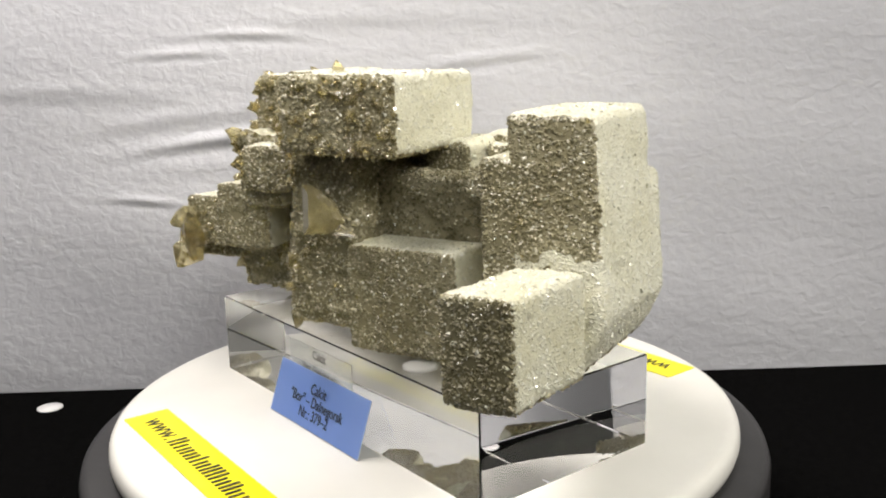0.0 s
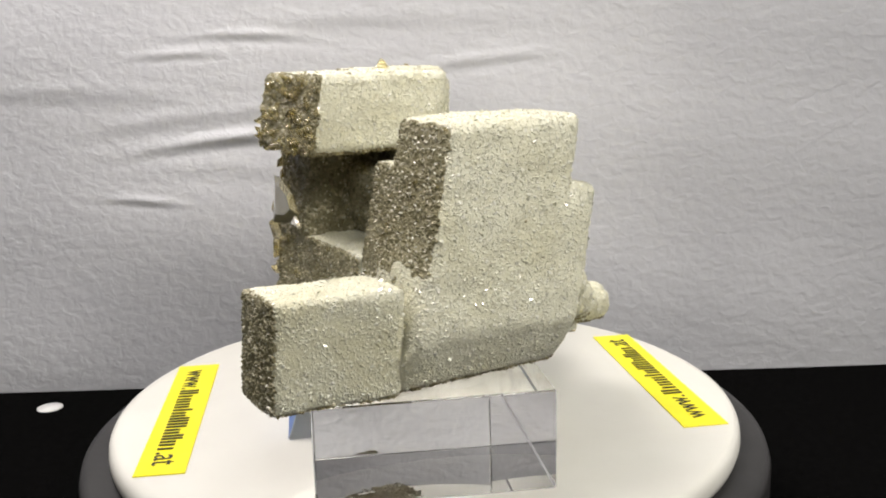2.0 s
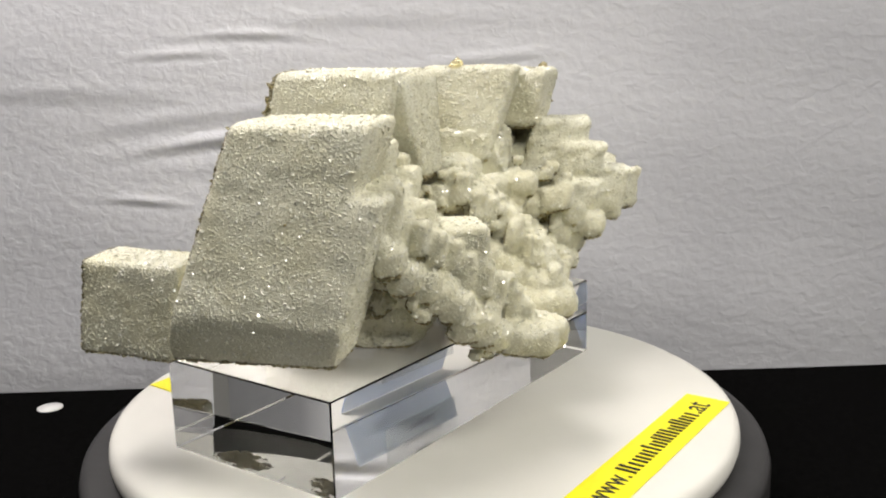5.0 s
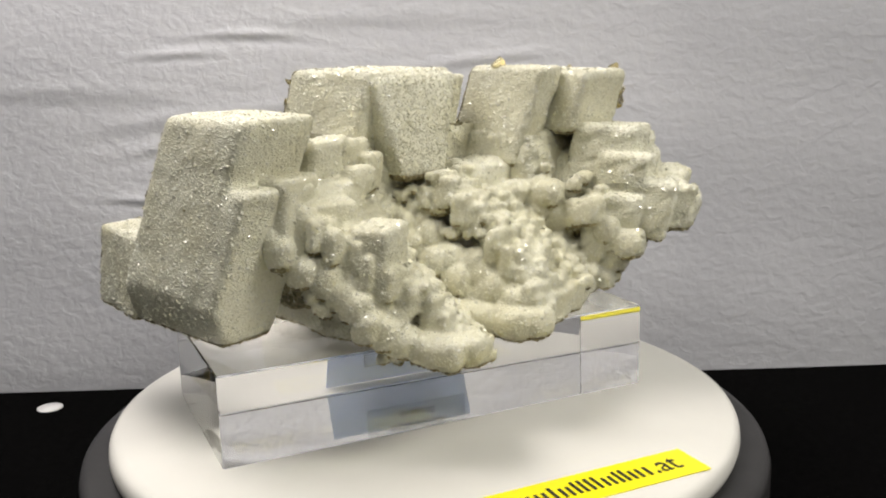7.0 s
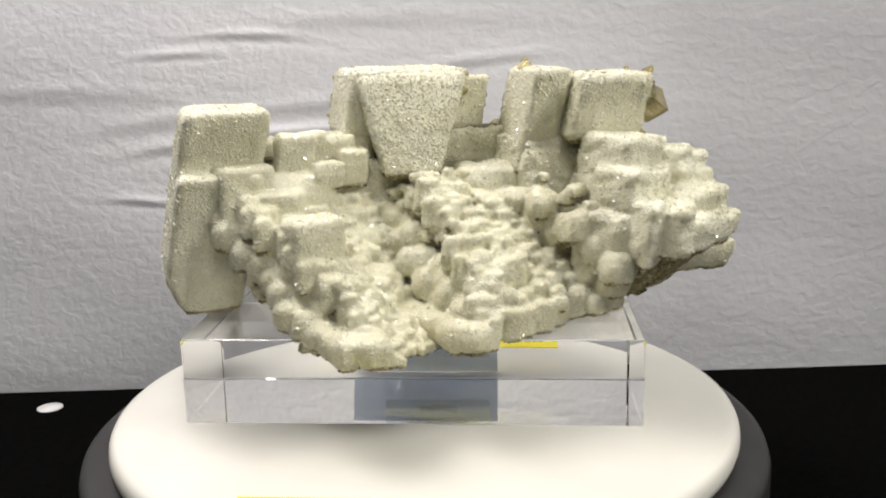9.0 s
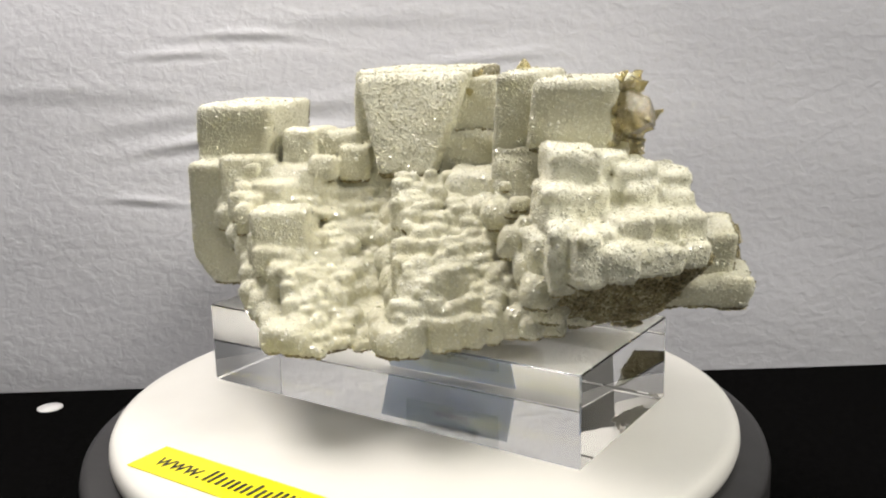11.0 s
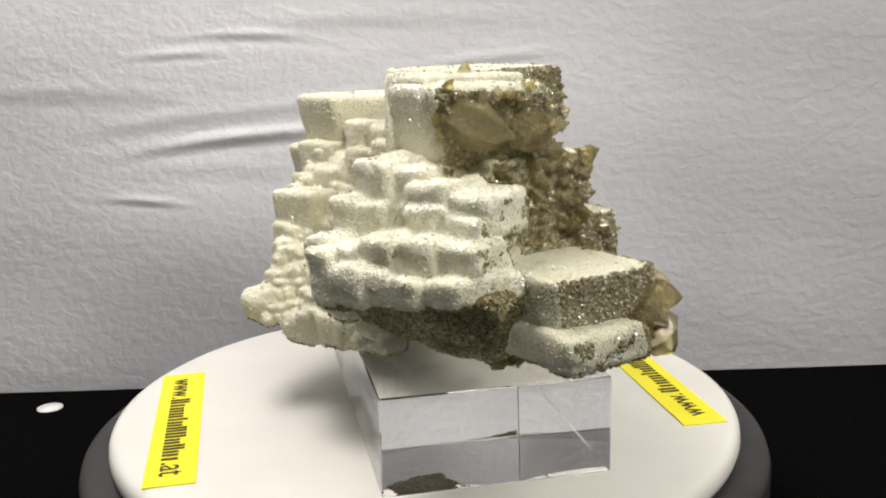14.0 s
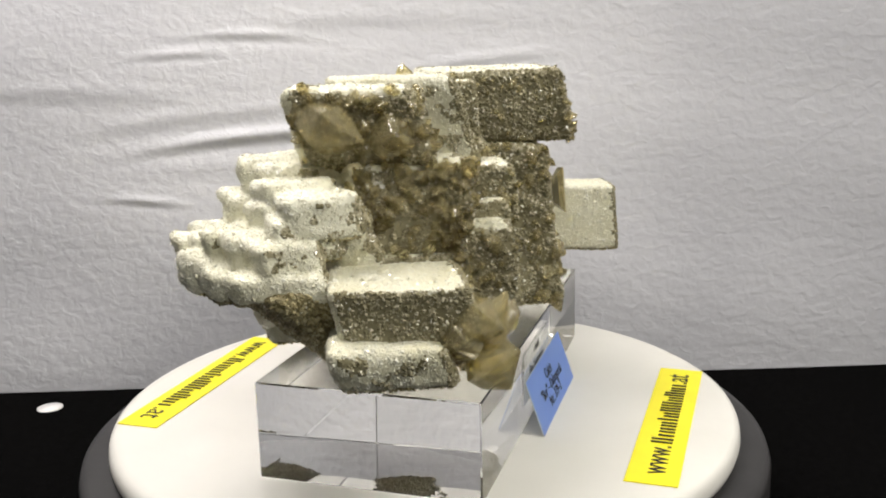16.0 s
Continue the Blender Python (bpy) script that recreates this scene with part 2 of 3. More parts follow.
# ---------------------------------------------------------------- acrylic stand and its labels
STAND_TURN = pose(-0.00488, -0.0070, 0, 0, 0, -53.441)
stand = root("acrylic_stand", "clear polished acrylic block carrying the specimen", "display stand")
block = part("block", slab(0.1768, 0.0785, 0.0344, 0.0005, 1), ACRYLIC, stand)
block.matrix_basis = STAND_TURN @ pose(0, 0, 0.0002)
block.visible_shadow = False
TURNING.append(stand)


card = root("name_card", "blue card with black printed name, leaning on the acrylic block", "label card")
CARD_TURN = STAND_TURN @ pose(-0.0003, -0.0478, 0.0004, 71, 0, 0)
sheet = part("sheet", one_ply(0.0640, 0.0215), PAPER, card, "white paper back")
sheet.matrix_basis = CARD_TURN @ pose(0, 0.01075, 0)
printed = part("printed_face", one_ply(0.0640, 0.0215), BLUE, card, "blue printed front")
printed.matrix_basis = CARD_TURN @ pose(0, 0.01075, 0.0004)
for words, up, size in (("Calcit", 0.0152, 0.0058), ("\"Bor\" \u2013 Dalnegorsk", 0.0103, 0.0058), ("Nr.: 379\u20132", 0.0054, 0.0058)):
    writing("printed_line", words, size, CARD_TURN @ pose(-0.001, up, 0.00060) @ Matrix.Diagonal((0.82, 1, 1, 1)), card)
TURNING.append(card)

film_label = root("film_label", "clear film label with small black print on the acrylic block", "label")
film = part("film", plate(0.046, 0.020, 0.0002), CLEAR_TAPE, film_label)
film.matrix_basis = STAND_TURN @ pose(-0.006, -0.0395, 0.0200, 90, 0, 0)
for words, up, size in (("Calcit", 0.0268, 0.0050), ("Bor-Steinbruch", 0.0205, 0.0050), ("Dalnegorsk", 0.0145, 0.0045)):
    writing("printed_line", words, size, STAND_TURN @ pose(-0.006, -0.03972, up, 90, 0, 0) @ Matrix.Diagonal((0.82, 1, 1, 1)), film_label)
TURNING.append(film_label)

pad = root("stick_pad", "small round translucent adhesive pad on the acrylic block", "adhesive pad")
p0 = part("pad", lathe([(0, 0), (0.0060, 0), (0.0062, 0.0006), (0.0050, 0.0012), (0, 0.0013)], 48), PAD_FOAM, pad)
p0.matrix_basis = STAND_TURN @ pose(0.046, -0.030, 0.0347)
TURNING.append(pad)

dot = part("paper_dot", lathe([(0, 0), (0.0067, 0), (0.0067, 0.0006), (0, 0.0007)], 48), DOT_WHITE)
dot.location = (-0.2075, 0.1250, 0.0003)
tagged(dot, "small round white paper dot lying on the black cloth", "paper dot")

# ---------------------------------------------------------------- the specimen
RNG = np.random.default_rng(7)
A_DEG, B_DEG, LEAN = 24.0, 111.5, (0.20, -0.17)


def flat(deg):
    return np.array([math.cos(math.radians(deg)), math.sin(math.radians(deg)), 0.0])


class Crystal:
    """A leaning block: p is its top corner in millimetres of the stand's space; it runs back along a, aside along b and down."""

    def __init__(self, p, la, lb, h, r=2.0, a=A_DEG, b=B_DEG, lean=LEAN, wave=0.35, tilt=0.0, taper=0.0, chamfer=(0.0, 0.0)):
        va, vb, vc = -flat(a), flat(b), np.array([-lean[0], -lean[1], 1.0])
        va[2] += tilt
        self.size = np.array([la, lb, h], float)
        self.half = self.size / 2
        self.reach = float(np.linalg.norm(self.half)) * 1.4
        self.m = np.stack([va, vb, vc], 1)
        self.centre = np.array(p, float) + va * la / 2 + vb * lb / 2 - vc * h / 2
        self.inv = np.linalg.inv(self.m)
        self.nm = np.linalg.inv(self.m).T
        self.taper, self.chamfer = taper, chamfer
        self.r, self.wave = min(r, self.half.min() * 0.95), wave

    def out(self, q):
        """Rounds points of the box's surface: places and normals in stand space."""
        inner = self.half - self.r
        c = np.clip(q, -inner, inner)
        n = q - c
        n /= np.maximum(np.linalg.norm(n, axis=1, keepdims=True), 1e-9)
        x = c + n * self.r
        x[:, :2] *= (1 - self.taper * (0.5 - x[:, 2] / self.size[2]))[:, None]
        drop = np.clip(self.chamfer[0] - self.half[2] - x[:, 2], 0, None)
        x[:, 0] += self.chamfer[1] * drop * (0.5 - x[:, 0] / self.size[0])
        n[:, 2] -= self.taper * np.abs(n[:, :2]).max(1)
        x = x @ self.m.T + self.centre
        n = n @ self.nm.T
        n /= np.linalg.norm(n, axis=1, keepdims=True)
        return x + n * (self.wave * wobble(x))[:, None], n

    def inside(self, x, depth):
        q = (x - self.centre) @ self.inv.T
        q[:, :2] /= np.maximum(1 - self.taper * (0.5 - np.clip(q[:, 2:] / self.size[2], -0.5, 0.5)), 0.05)
        return (np.abs(q) < self.half - depth).all(1)

    def skin(self, step=2.2):
        verts, normals, faces, k = [], [], [], 0
        for ax in range(3):
            o = [i for i in range(3) if i != ax]
            na, nb = (max(4, int(self.size[i] / step)) for i in o)
            ga, gb = self.half[o[0]] * soft_steps(na), self.half[o[1]] * soft_steps(nb)
            for side in (-1, 1):
                q = np.zeros(((na + 1) * (nb + 1), 3))
                q[:, o[0]], q[:, o[1]], q[:, ax] = np.repeat(ga, nb + 1), np.tile(gb, na + 1), side * self.half[ax]
                v, n = self.out(q)
                verts.append(v), normals.append(n)
                i = (np.arange(na)[:, None] * (nb + 1) + np.arange(nb)[None]).ravel() + k
                f = np.stack([i, i + nb + 1, i + nb + 2, i + 1], -1)
                faces.append(f)
                k += len(q)
        verts, normals, faces = np.concatenate(verts), np.concatenate(normals), np.concatenate(faces)
        _, first, weld = np.unique(np.round(verts, 3), axis=0, return_index=True, return_inverse=True)
        verts, normals, faces = verts[first], normals[first], weld.ravel()[faces]
        way = np.cross(verts[faces[:, 2]] - verts[faces[:, 0]], verts[faces[:, 3]] - verts[faces[:, 1]])
        turned = (way * normals[faces].mean(1)).sum(1) < 0
        faces[turned] = faces[turned][:, ::-1]
        return verts, normals, faces

    def spots(self, per_mm2):
        got = []
        for ax in range(3):
            o = [i for i in range(3) if i != ax]
            for side in (-1, 1):
                n = int(self.size[o[0]] * self.size[o[1]] * per_mm2)
                q = (RNG.random((n, 3)) * 2 - 1) * self.half
                q[:, ax] = side * self.half[ax]
                got.append(q)
        return self.out(np.concatenate(got))


def soft_steps(n):
    t = np.linspace(-1, 1, n + 1)
    return np.sign(t) * np.abs(t) ** 0.75


WAVES = [(RNG.normal(size=3), RNG.random() * 6.3, s) for s in (0.12, 0.18, 0.3, 0.45, 0.7, 1.0) for _ in range(3)]


def wobble(x):
    return sum(np.sin(x @ (d * s) + ph) / (1 + 1.2 * s) for d, ph, s in WAVES) / 4


DARK_WAY = np.array([0.07, -0.97, -0.1])          # the brown druse grew on faces that look this way
DARK_WAY = DARK_WAY / np.linalg.norm(DARK_WAY)


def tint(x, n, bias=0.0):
    """0 white, 1 grey-brown, 2 brown broken rock, and shade under upper blocks."""
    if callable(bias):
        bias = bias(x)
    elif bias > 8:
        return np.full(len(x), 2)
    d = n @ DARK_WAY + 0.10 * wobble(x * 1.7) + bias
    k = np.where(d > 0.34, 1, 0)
    # upper undersides take the rock's brown where there is only shade
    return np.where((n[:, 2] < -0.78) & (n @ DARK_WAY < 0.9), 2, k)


def grains(x, n, size, tall, wild=0.38):
    """Small five-sided points standing on x along n, jittered."""
    m = len(x)
    n = n + RNG.normal(size=(m, 3)) * wild
    n /= np.linalg.norm(n, axis=1, keepdims=True)
    t = np.cross(n, RNG.normal(size=(m, 3)))
    t /= np.linalg.norm(t, axis=1, keepdims=True)
    s = np.cross(n, t)
    r = size * (0.55 + 0.8 * RNG.random(m) ** 1.6)
    v = np.empty((m, 6, 3))
    for j in range(5):
        a = 2 * math.pi * j / 5
        rr = (r * (0.8 + 0.4 * RNG.random(m)))[:, None]
        v[:, j] = x + rr * (math.cos(a) * t + math.sin(a) * s) - n * (0.25 * r)[:, None]
    v[:, 5] = x + n * (tall * r)[:, None] + (t * (RNG.random(m) - 0.5)[:, None] + s * (RNG.random(m) - 0.5)[:, None]) * (r * 0.9)[:, None]
    i = np.arange(m)[:, None] * 6
    f = np.stack([np.concatenate([i + j, i + (j + 1) % 5, i + 5], 1) for j in range(5)], 1).reshape(-1, 3)
    return v.reshape(-1, 3), f


specimen = root("mineral_specimen", "calcite specimen of stepped white and grey-brown sparkling crystals with honey points", "mineral")
STAND_MM = STAND_TURN @ Matrix.Diagonal((0.001, 0.001, 0.001, 1))
TO_DISC = np.array(STAND_MM)


def to_disc(x):
    return x @ TO_DISC[:3, :3].T + TO_DISC[:3, 3]


def mesh_part(name, verts, faces, kinds, parent, label="", smooth=False):
    me = bpy.data.meshes.new(name)
    me.from_pydata(to_disc(verts).tolist(), [], faces.tolist())
    for m in (WHITE_DRUSE, DARK_DRUSE, BROWN_ROCK, SPARK):
        me.materials.append(m)
    me.polygons.foreach_set("material_index", kinds.astype(np.int32))
    me.polygons.foreach_set("use_smooth", np.full(len(faces), smooth))
    ob = new(name, me)
    ob.parent = parent
    if label:
        ob["label"] = label
    return ob


EVERY = []          # every block of the specimen, to find what lies buried


def bead(x, n, bias, size):
    """Grains of the right kind at each spot."""
    vs, fs, ks, k = [], [], [], 0
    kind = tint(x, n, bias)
    fuzz = RNG.random(len(x))
    kind[(fuzz < 0.03) & (kind == 1)] = 0
    kind[(fuzz > 0.92) & ((kind == 0) | (fuzz > 0.985))] = 3
    kind[(kind == 1) & (RNG.random(len(x)) < 0.22)] = -1
    for which, scale, tall, wild in ((0, 0.95, 0.28, 0.25), (1, 1.15, 0.75, 0.3), (2, 1.4, 0.8, 0.4), (3, 1.1, 0.34, 0.46)):
        sel = kind == which
        if sel.any():
            v, f = grains(x[sel], n[sel], size * scale, tall, wild)
            vs.append(v), fs.append(f + k), ks.append(np.full(len(f), which))
            k += len(v)
    return np.concatenate(vs), np.concatenate(fs), np.concatenate(ks)


def coat(blocks, bias, density, size):
    """Grains on all the blocks that no other block covers."""
    xs, ns = [], []
    for c in blocks:
        x, n = c.spots(density)
        keep = np.ones(len(x), bool)
        for o in EVERY:
            if o is not c and np.linalg.norm(o.centre - c.centre) < o.reach + c.reach:
                keep &= ~o.inside(x, 0.5)
        xs.append(x[keep]), ns.append(n[keep])
    return bead(np.concatenate(xs), np.concatenate(ns), bias, size)


def grow(name, blocks, label, bias=0.0, density=1.7, size=0.70):
    vs, ns, fs, k = [], [], [], 0
    for c in blocks:
        v, n, f = c.skin()
        vs.append(v), ns.append(n), fs.append(f + k)
        k += len(v)
    v, n, f = np.concatenate(vs), np.concatenate(ns), np.concatenate(fs)
    n = n[f].mean(1)
    n /= np.maximum(np.linalg.norm(n, axis=1, keepdims=True), 1e-9)
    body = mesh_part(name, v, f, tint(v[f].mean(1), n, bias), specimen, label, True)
    if len(blocks) > 1:
        tagged(body, kind="stuff")
    v, f, kinds = coat(blocks, bias, density, size)
    tagged(mesh_part("druse", v, f, kinds, body, "fine sparkling druse grains"), kind="stuff")
    return body


def fuse(name, blocks, label, bias=0.0, voxel=0.8, soften=3, density=1.7, size=0.70):
    """Blocks grown into one mass: joined, with the seams softened, under the same druse."""
    vs, fs, k = [], [], 0
    for c in blocks:
        v, n, f = c.skin(1.6)
        vs.append(v), fs.append(f + k)
        k += len(v)
    me = bpy.data.meshes.new("mass")
    me.from_pydata(np.concatenate(vs).tolist(), [], np.concatenate(fs).tolist())
    tmp = new("mass", me)
    mod = tmp.modifiers.new("join", "REMESH")
    mod.mode, mod.voxel_size = "VOXEL", voxel
    bpy.context.view_layer.update()
    got = bpy.data.meshes.new_from_object(tmp.evaluated_get(bpy.context.evaluated_depsgraph_get()))
    bpy.data.objects.remove(tmp)
    v = np.empty(len(got.vertices) * 3)
    got.vertices.foreach_get("co", v)
    v = v.reshape(-1, 3)
    f = np.empty(len(got.polygons) * 4, np.int32)
    got.polygons.foreach_get("vertices", f)
    f = f.reshape(-1, 4)
    bpy.data.meshes.remove(got)
    for _ in range(soften):
        total, count = np.zeros_like(v), np.zeros(len(v))
        for j in range(4):
            for o in (1, 3):
                np.add.at(total, f[:, j], v[f[:, (j + o) % 4]])
                np.add.at(count, f[:, j], 1)
        v = 0.4 * v + 0.6 * total / np.maximum(count, 1)[:, None]
    way = np.cross(v[f[:, 2]] - v[f[:, 0]], v[f[:, 3]] - v[f[:, 1]])
    area = np.linalg.norm(way, axis=1) / 2
    way /= np.maximum(2 * area, 1e-9)[:, None]
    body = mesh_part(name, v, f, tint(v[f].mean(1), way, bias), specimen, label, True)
    tagged(body, kind="stuff")
    n = int(area.sum() * density)
    pick = RNG.choice(len(f), n, p=area / area.sum())
    w = RNG.dirichlet((1, 1, 1, 1), n)
    x, nn = (v[f[pick]] * w[:, :, None]).sum(1), way[pick]
    keep = np.ones(n, bool)
    mine = {id(c) for c in blocks}
    for o in EVERY:
        if id(o) not in mine:
            near = np.nonzero(np.abs(x - o.centre).max(1) < o.reach)[0]
            keep[near[o.inside(x[near], 0.5)]] = False
    gv, gf, gk = bead(x[keep], nn[keep], bias, size)
    tagged(mesh_part("druse", gv, gf, gk, body, "fine sparkling druse grains"), kind="stuff")
    return body


def line(points, t):
    t = np.clip(t, 0, 1) * (len(points) - 1)
    i = min(int(t), len(points) - 2)
    return np.array(points[i], float) * (1 - (t - i)) + np.array(points[i + 1], float) * (t - i)


def under(x):
    """Height of the broken underside along the stand."""
    return 35.6 + max(0.0, -30 - x) * 0.22 + max(0.0, x - 40) * 1.45


def terraces(lines, seed, upright=True, la=6.8, lb=4.8, a=30.0, b=118.0):
    """A stepped growth: rows of small upright crystals, cell by cell under a surface that runs between the lines."""
    rng = np.random.default_rng(seed)
    spots = np.array([line([line(l, t) for l in lines], s) for s in np.linspace(0, 1, 46) for t in np.linspace(0, 1, 60)])
    e = np.stack([flat(a)[:2], flat(b)[:2]], 1)
    uv = spots[:, :2] @ np.linalg.inv(e).T
    row = np.floor(uv[:, 1] / lb).astype(int)
    shift = rng.random(400) * la
    col = np.floor((uv[:, 0] + shift[row % 400]) / la).astype(int)
    got = []
    for key in sorted(set(zip(row.tolist(), col.tolist()))):
        z = spots[(row == key[0]) & (col == key[1])][:, 2]
        if len(z) < 2:
            continue
        mid = e @ np.array([(key[1] + 0.5) * la - shift[key[0] % 400] + rng.normal() * 0.8, (key[0] + 0.5) * lb + rng.normal() * 0.5])
        foot = under(mid[0])
        if not upright:
            got.append(centred((*mid, max(z.mean() - 6.5, foot + 6.0)), 13, 12, 12, 5.0, a, b, 0.7))
            continue
        top = float(np.quantile(z, 0.5)) + rng.normal() * 0.8 - 0.6
        long, wide = la * (1.05 + 0.55 * rng.random() ** 2), lb * (1.15 + 0.3 * rng.random())
        h = max(4.0, min(top - foot, max(12.0, float(np.ptp(z)) + 9.0)))
        got.append(centred((*mid, top - h / 2), long, wide, h, 2.3, a + rng.normal() * 10, b + rng.normal() * 10, 0.5))
    rise = 1.5 - 3.4 * rng.random(len(spots))
    for i in rng.permutation(len(spots))[:int(len(got) * (1.9 if upright else 3.2))]:
        k = 0.66 + 0.5 * rng.random() ** 2
        at = spots[i] + (0, 0, rise[i] - 1.2)
        at[2] = max(at[2], under(at[0]) + 2.4)
        got.append(centred(at, 7.0 * k * (0.8 + 0.5 * rng.random()), 6.2 * k, 5.2 * k, 2.2 * k, a + rng.normal() * 14, b + rng.normal() * 14, 0.5))
    return got


def centred(at, la, lb, h, r, a, b, wave):
    p = np.array(at, float) + flat(a) * la / 2 - flat(b) * lb / 2 + np.array([-0.1, 0.1, 1.0]) * h / 2
    return Crystal(p, la, lb, h, r, a, b, (0.1, -0.1), wave)


tower = [Crystal((93.2, 6.4, 121.5), 32, 48.5, 76, 3.4, lean=(0.29, -0.23), chamfer=(15, 0.6)), Crystal((99.2, 1.0, 99), 31, 59, 55, 3.0, lean=(0.29, -0.23), chamfer=(15, 0.6))]
shelf = [Crystal((80, -5, 107), 22, 26, 46, 2.0, lean=(0.27, -0.22))]
low_cube = [Crystal((113, -48, 75.5), 23, 39, 32, 2.2, b=103, lean=(0.10, -0.06))]
front_cube = [Crystal((55, -21, 74.5), 44, 34, 37, 2.0, lean=(0.10, -0.05))]
top_cube = [Crystal((36.0, -30.5, 133.6), 47, 51, 26.5, 3.0, b=108)]
top_wedge = [Crystal((27.4, -4.0, 132.6), 46, 23, 40, 3.6, a=18, b=107, lean=(-0.06, 0.30), taper=0.55), Crystal((-4, -14, 130.5), 22, 17, 34, 2.0, a=20, lean=(0.1, -0.1), taper=0.15)]
twin_slab = [Crystal((-38, -16, 133.5), 16, 44, 40, 3.2, b=104, lean=(0.21, -0.24))]
twin_cube = [Crystal((-57, -10, 131.3), 29, 42, 25, 3.6, a=18, b=101)]
column = [Crystal((15, -34, 106), 28, 32, 62, 3.0, lean=(0.08, -0.10), wave=1.2)]
inner = [Crystal((-30, -14, 108), 50, 40, 66, 4.0, lean=(0.0, 0.0), wave=1.5), Crystal((62, 2, 100), 68, 28, 50, 5.0, lean=(0.0, 0.1), wave=1.5),
         Crystal((48, 2, 76), 92, 34, 41.6, 6.0, lean=(0.0, 0.0), wave=1.2), Crystal((8, -10, 110), 44, 20, 30, 4.0, wave=1.2)]
wing = [Crystal((-79, -29, 78), 35, 40, 19, 2.0), Crystal((-52, -18, 80), 30, 30, 24, 2.2)]
wing_low = [Crystal((-90, -26, 63), 32, 34, 13, 3.2, wave=0.9), Crystal((-62, -20, 68), 30, 40, 24, 4.0, lean=(0.5, -0.1), wave=1.2)]


def stair(outer, la, lb, h, r=3.0, lean=(0.12, -0.16)):
    """A step given by the top corner that stands out most."""
    a, b = 45 + RNG.normal() * 9, 132 + RNG.normal() * 9
    return Crystal(np.array(outer, float) - flat(b) * lb, la, lb, h, r, a, b, lean, 0.9, RNG.normal() * 0.06)


steps_out = [Crystal((-62, 10, 100), 40, 34, 34, 6.0, lean=(0.4, -0.25), wave=1.2), stair((-80, 45, 110.5), 17, 27, 20), stair((-89, 36, 108.5), 16, 25, 18), stair((-97, 32, 104), 15, 24, 15), stair((-105, 21, 102), 14, 24, 14), stair((-82, 53, 99.5), 12, 22, 17), stair((-89, 46, 98), 12, 22, 14),
             stair((-101, 33, 98), 12, 22, 14), stair((-108, 23, 96), 14, 22, 14), stair((-88, 61.5, 89), 11, 24, 24, 3.2), stair((-95, 55, 87.5), 12, 22, 20, 3.2), stair((-103, 47, 90), 13, 22, 16), stair((-109, 36, 91), 12, 20, 14),
             stair((-114, 27, 89.5), 14, 20, 14), stair((-98, 62, 87), 10, 24, 18, 3.2), stair((-104, 56, 84), 12, 26, 14, 3.2), stair((-106, 50, 82), 14, 26, 12, 3.2), stair((-113, 42, 81.5), 12, 28, 10, 3.0), stair((-118, 31, 81), 11, 28, 9, 3.0), stair((-72, 42, 96), 12, 20, 20), stair((-78, 52, 84), 10, 22, 24, 3.2)]
rock_under = [stair((-110, 36, 78), 30, 46, 30, 6.0, (0.95, -0.35)), stair((-92, 50, 72), 24, 34, 22, 5.0, (0.9, -0.5))]
L1 = [(69, 38, 90), (66, 42, 74), (56, 47, 54), (28, 62, 37)]
K1 = [(64, 42, 97), (40, 54, 80), (19, 65, 61), (3, 74, 40)]
G1 = [(11, 8, 85), (3, 16, 63), (-5, 27, 46), (-11, 43, 38)]
K2 = [(-6, 21, 98), (-17, 36, 82), (-26, 50, 64), (-28, 60, 46)]
G2 = [(-30, 8, 92), (-47, 18, 79), (-62, 27, 65), (-74, 35, 54)]
F2 = [(-58, 30, 95), (-68, 39, 87), (-75, 44, 79), (-78, 44, 70)]
ridge_one = terraces([L1, K1], 3, False) + terraces([K1, G1], 4)
bed = [centred((12, 0, 82), 36, 16, 24, 7.0, 20, 108, 0.9), centred((-30, 4, 84), 30, 24, 26, 7.0, 20, 105, 0.9), centred((44, 24, 84), 30, 24, 26, 7.0, 20, 108, 0.9)]
ridge_two = terraces([G1, K2], 5, False) + terraces([K2, G2], 6) + terraces([G2, F2], 8, False)
small_tops = [Crystal((34, 10, 103), 12, 12, 10, 2.2), Crystal((52, 16, 108), 17, 15, 14, 2.6), Crystal((72, 40, 101.5), 22, 15, 23, 2.4, a=42, b=126, lean=(0.05, -0.1)), Crystal((44, 52, 84), 22, 17, 24, 2.6, a=46, b=124, lean=(0.05, -0.1)),
              Crystal((54, 26, 92), 18, 20, 30, 2.6, a=0, b=90, lean=(0.1, -0.1)), centred((43, 24, 104), 15, 12, 15, 2.6, 20, 108, 0.7), centred((30, 14, 102), 15, 13, 16, 2.6, 28, 112, 0.7),
              centred((38, 19, 106), 12, 11, 11, 2.4, 15, 100, 0.7), centred((23, 15, 97), 13, 12, 15, 2.6, 35, 120, 0.7), centred((30, 27, 96), 11, 10, 11, 2.4, 30, 118, 0.7), centred((27, 4, 101), 22, 16, 18, 4.0, 20, 108, 0.7)]
side_steps = [centred((-46, -31, 96), 22, 16, 17, 2.0, 24, 111, 0.6), centred((-51, -31, 87), 20, 15, 13, 2.0, 20, 108, 0.6), centred((-62, -34, 75), 27, 17, 25, 2.0, 24, 111, 0.6)]
for group in (tower, shelf, low_cube, front_cube, top_cube, top_wedge, twin_slab, twin_cube, column, inner, wing, wing_low, steps_out, rock_under, bed, ridge_one, ridge_two, small_tops, side_steps):
    EVERY += group


def grow_each(name, blocks, label, bias=0.0):
    for c in blocks:
        grow(name, [c], label, bias)


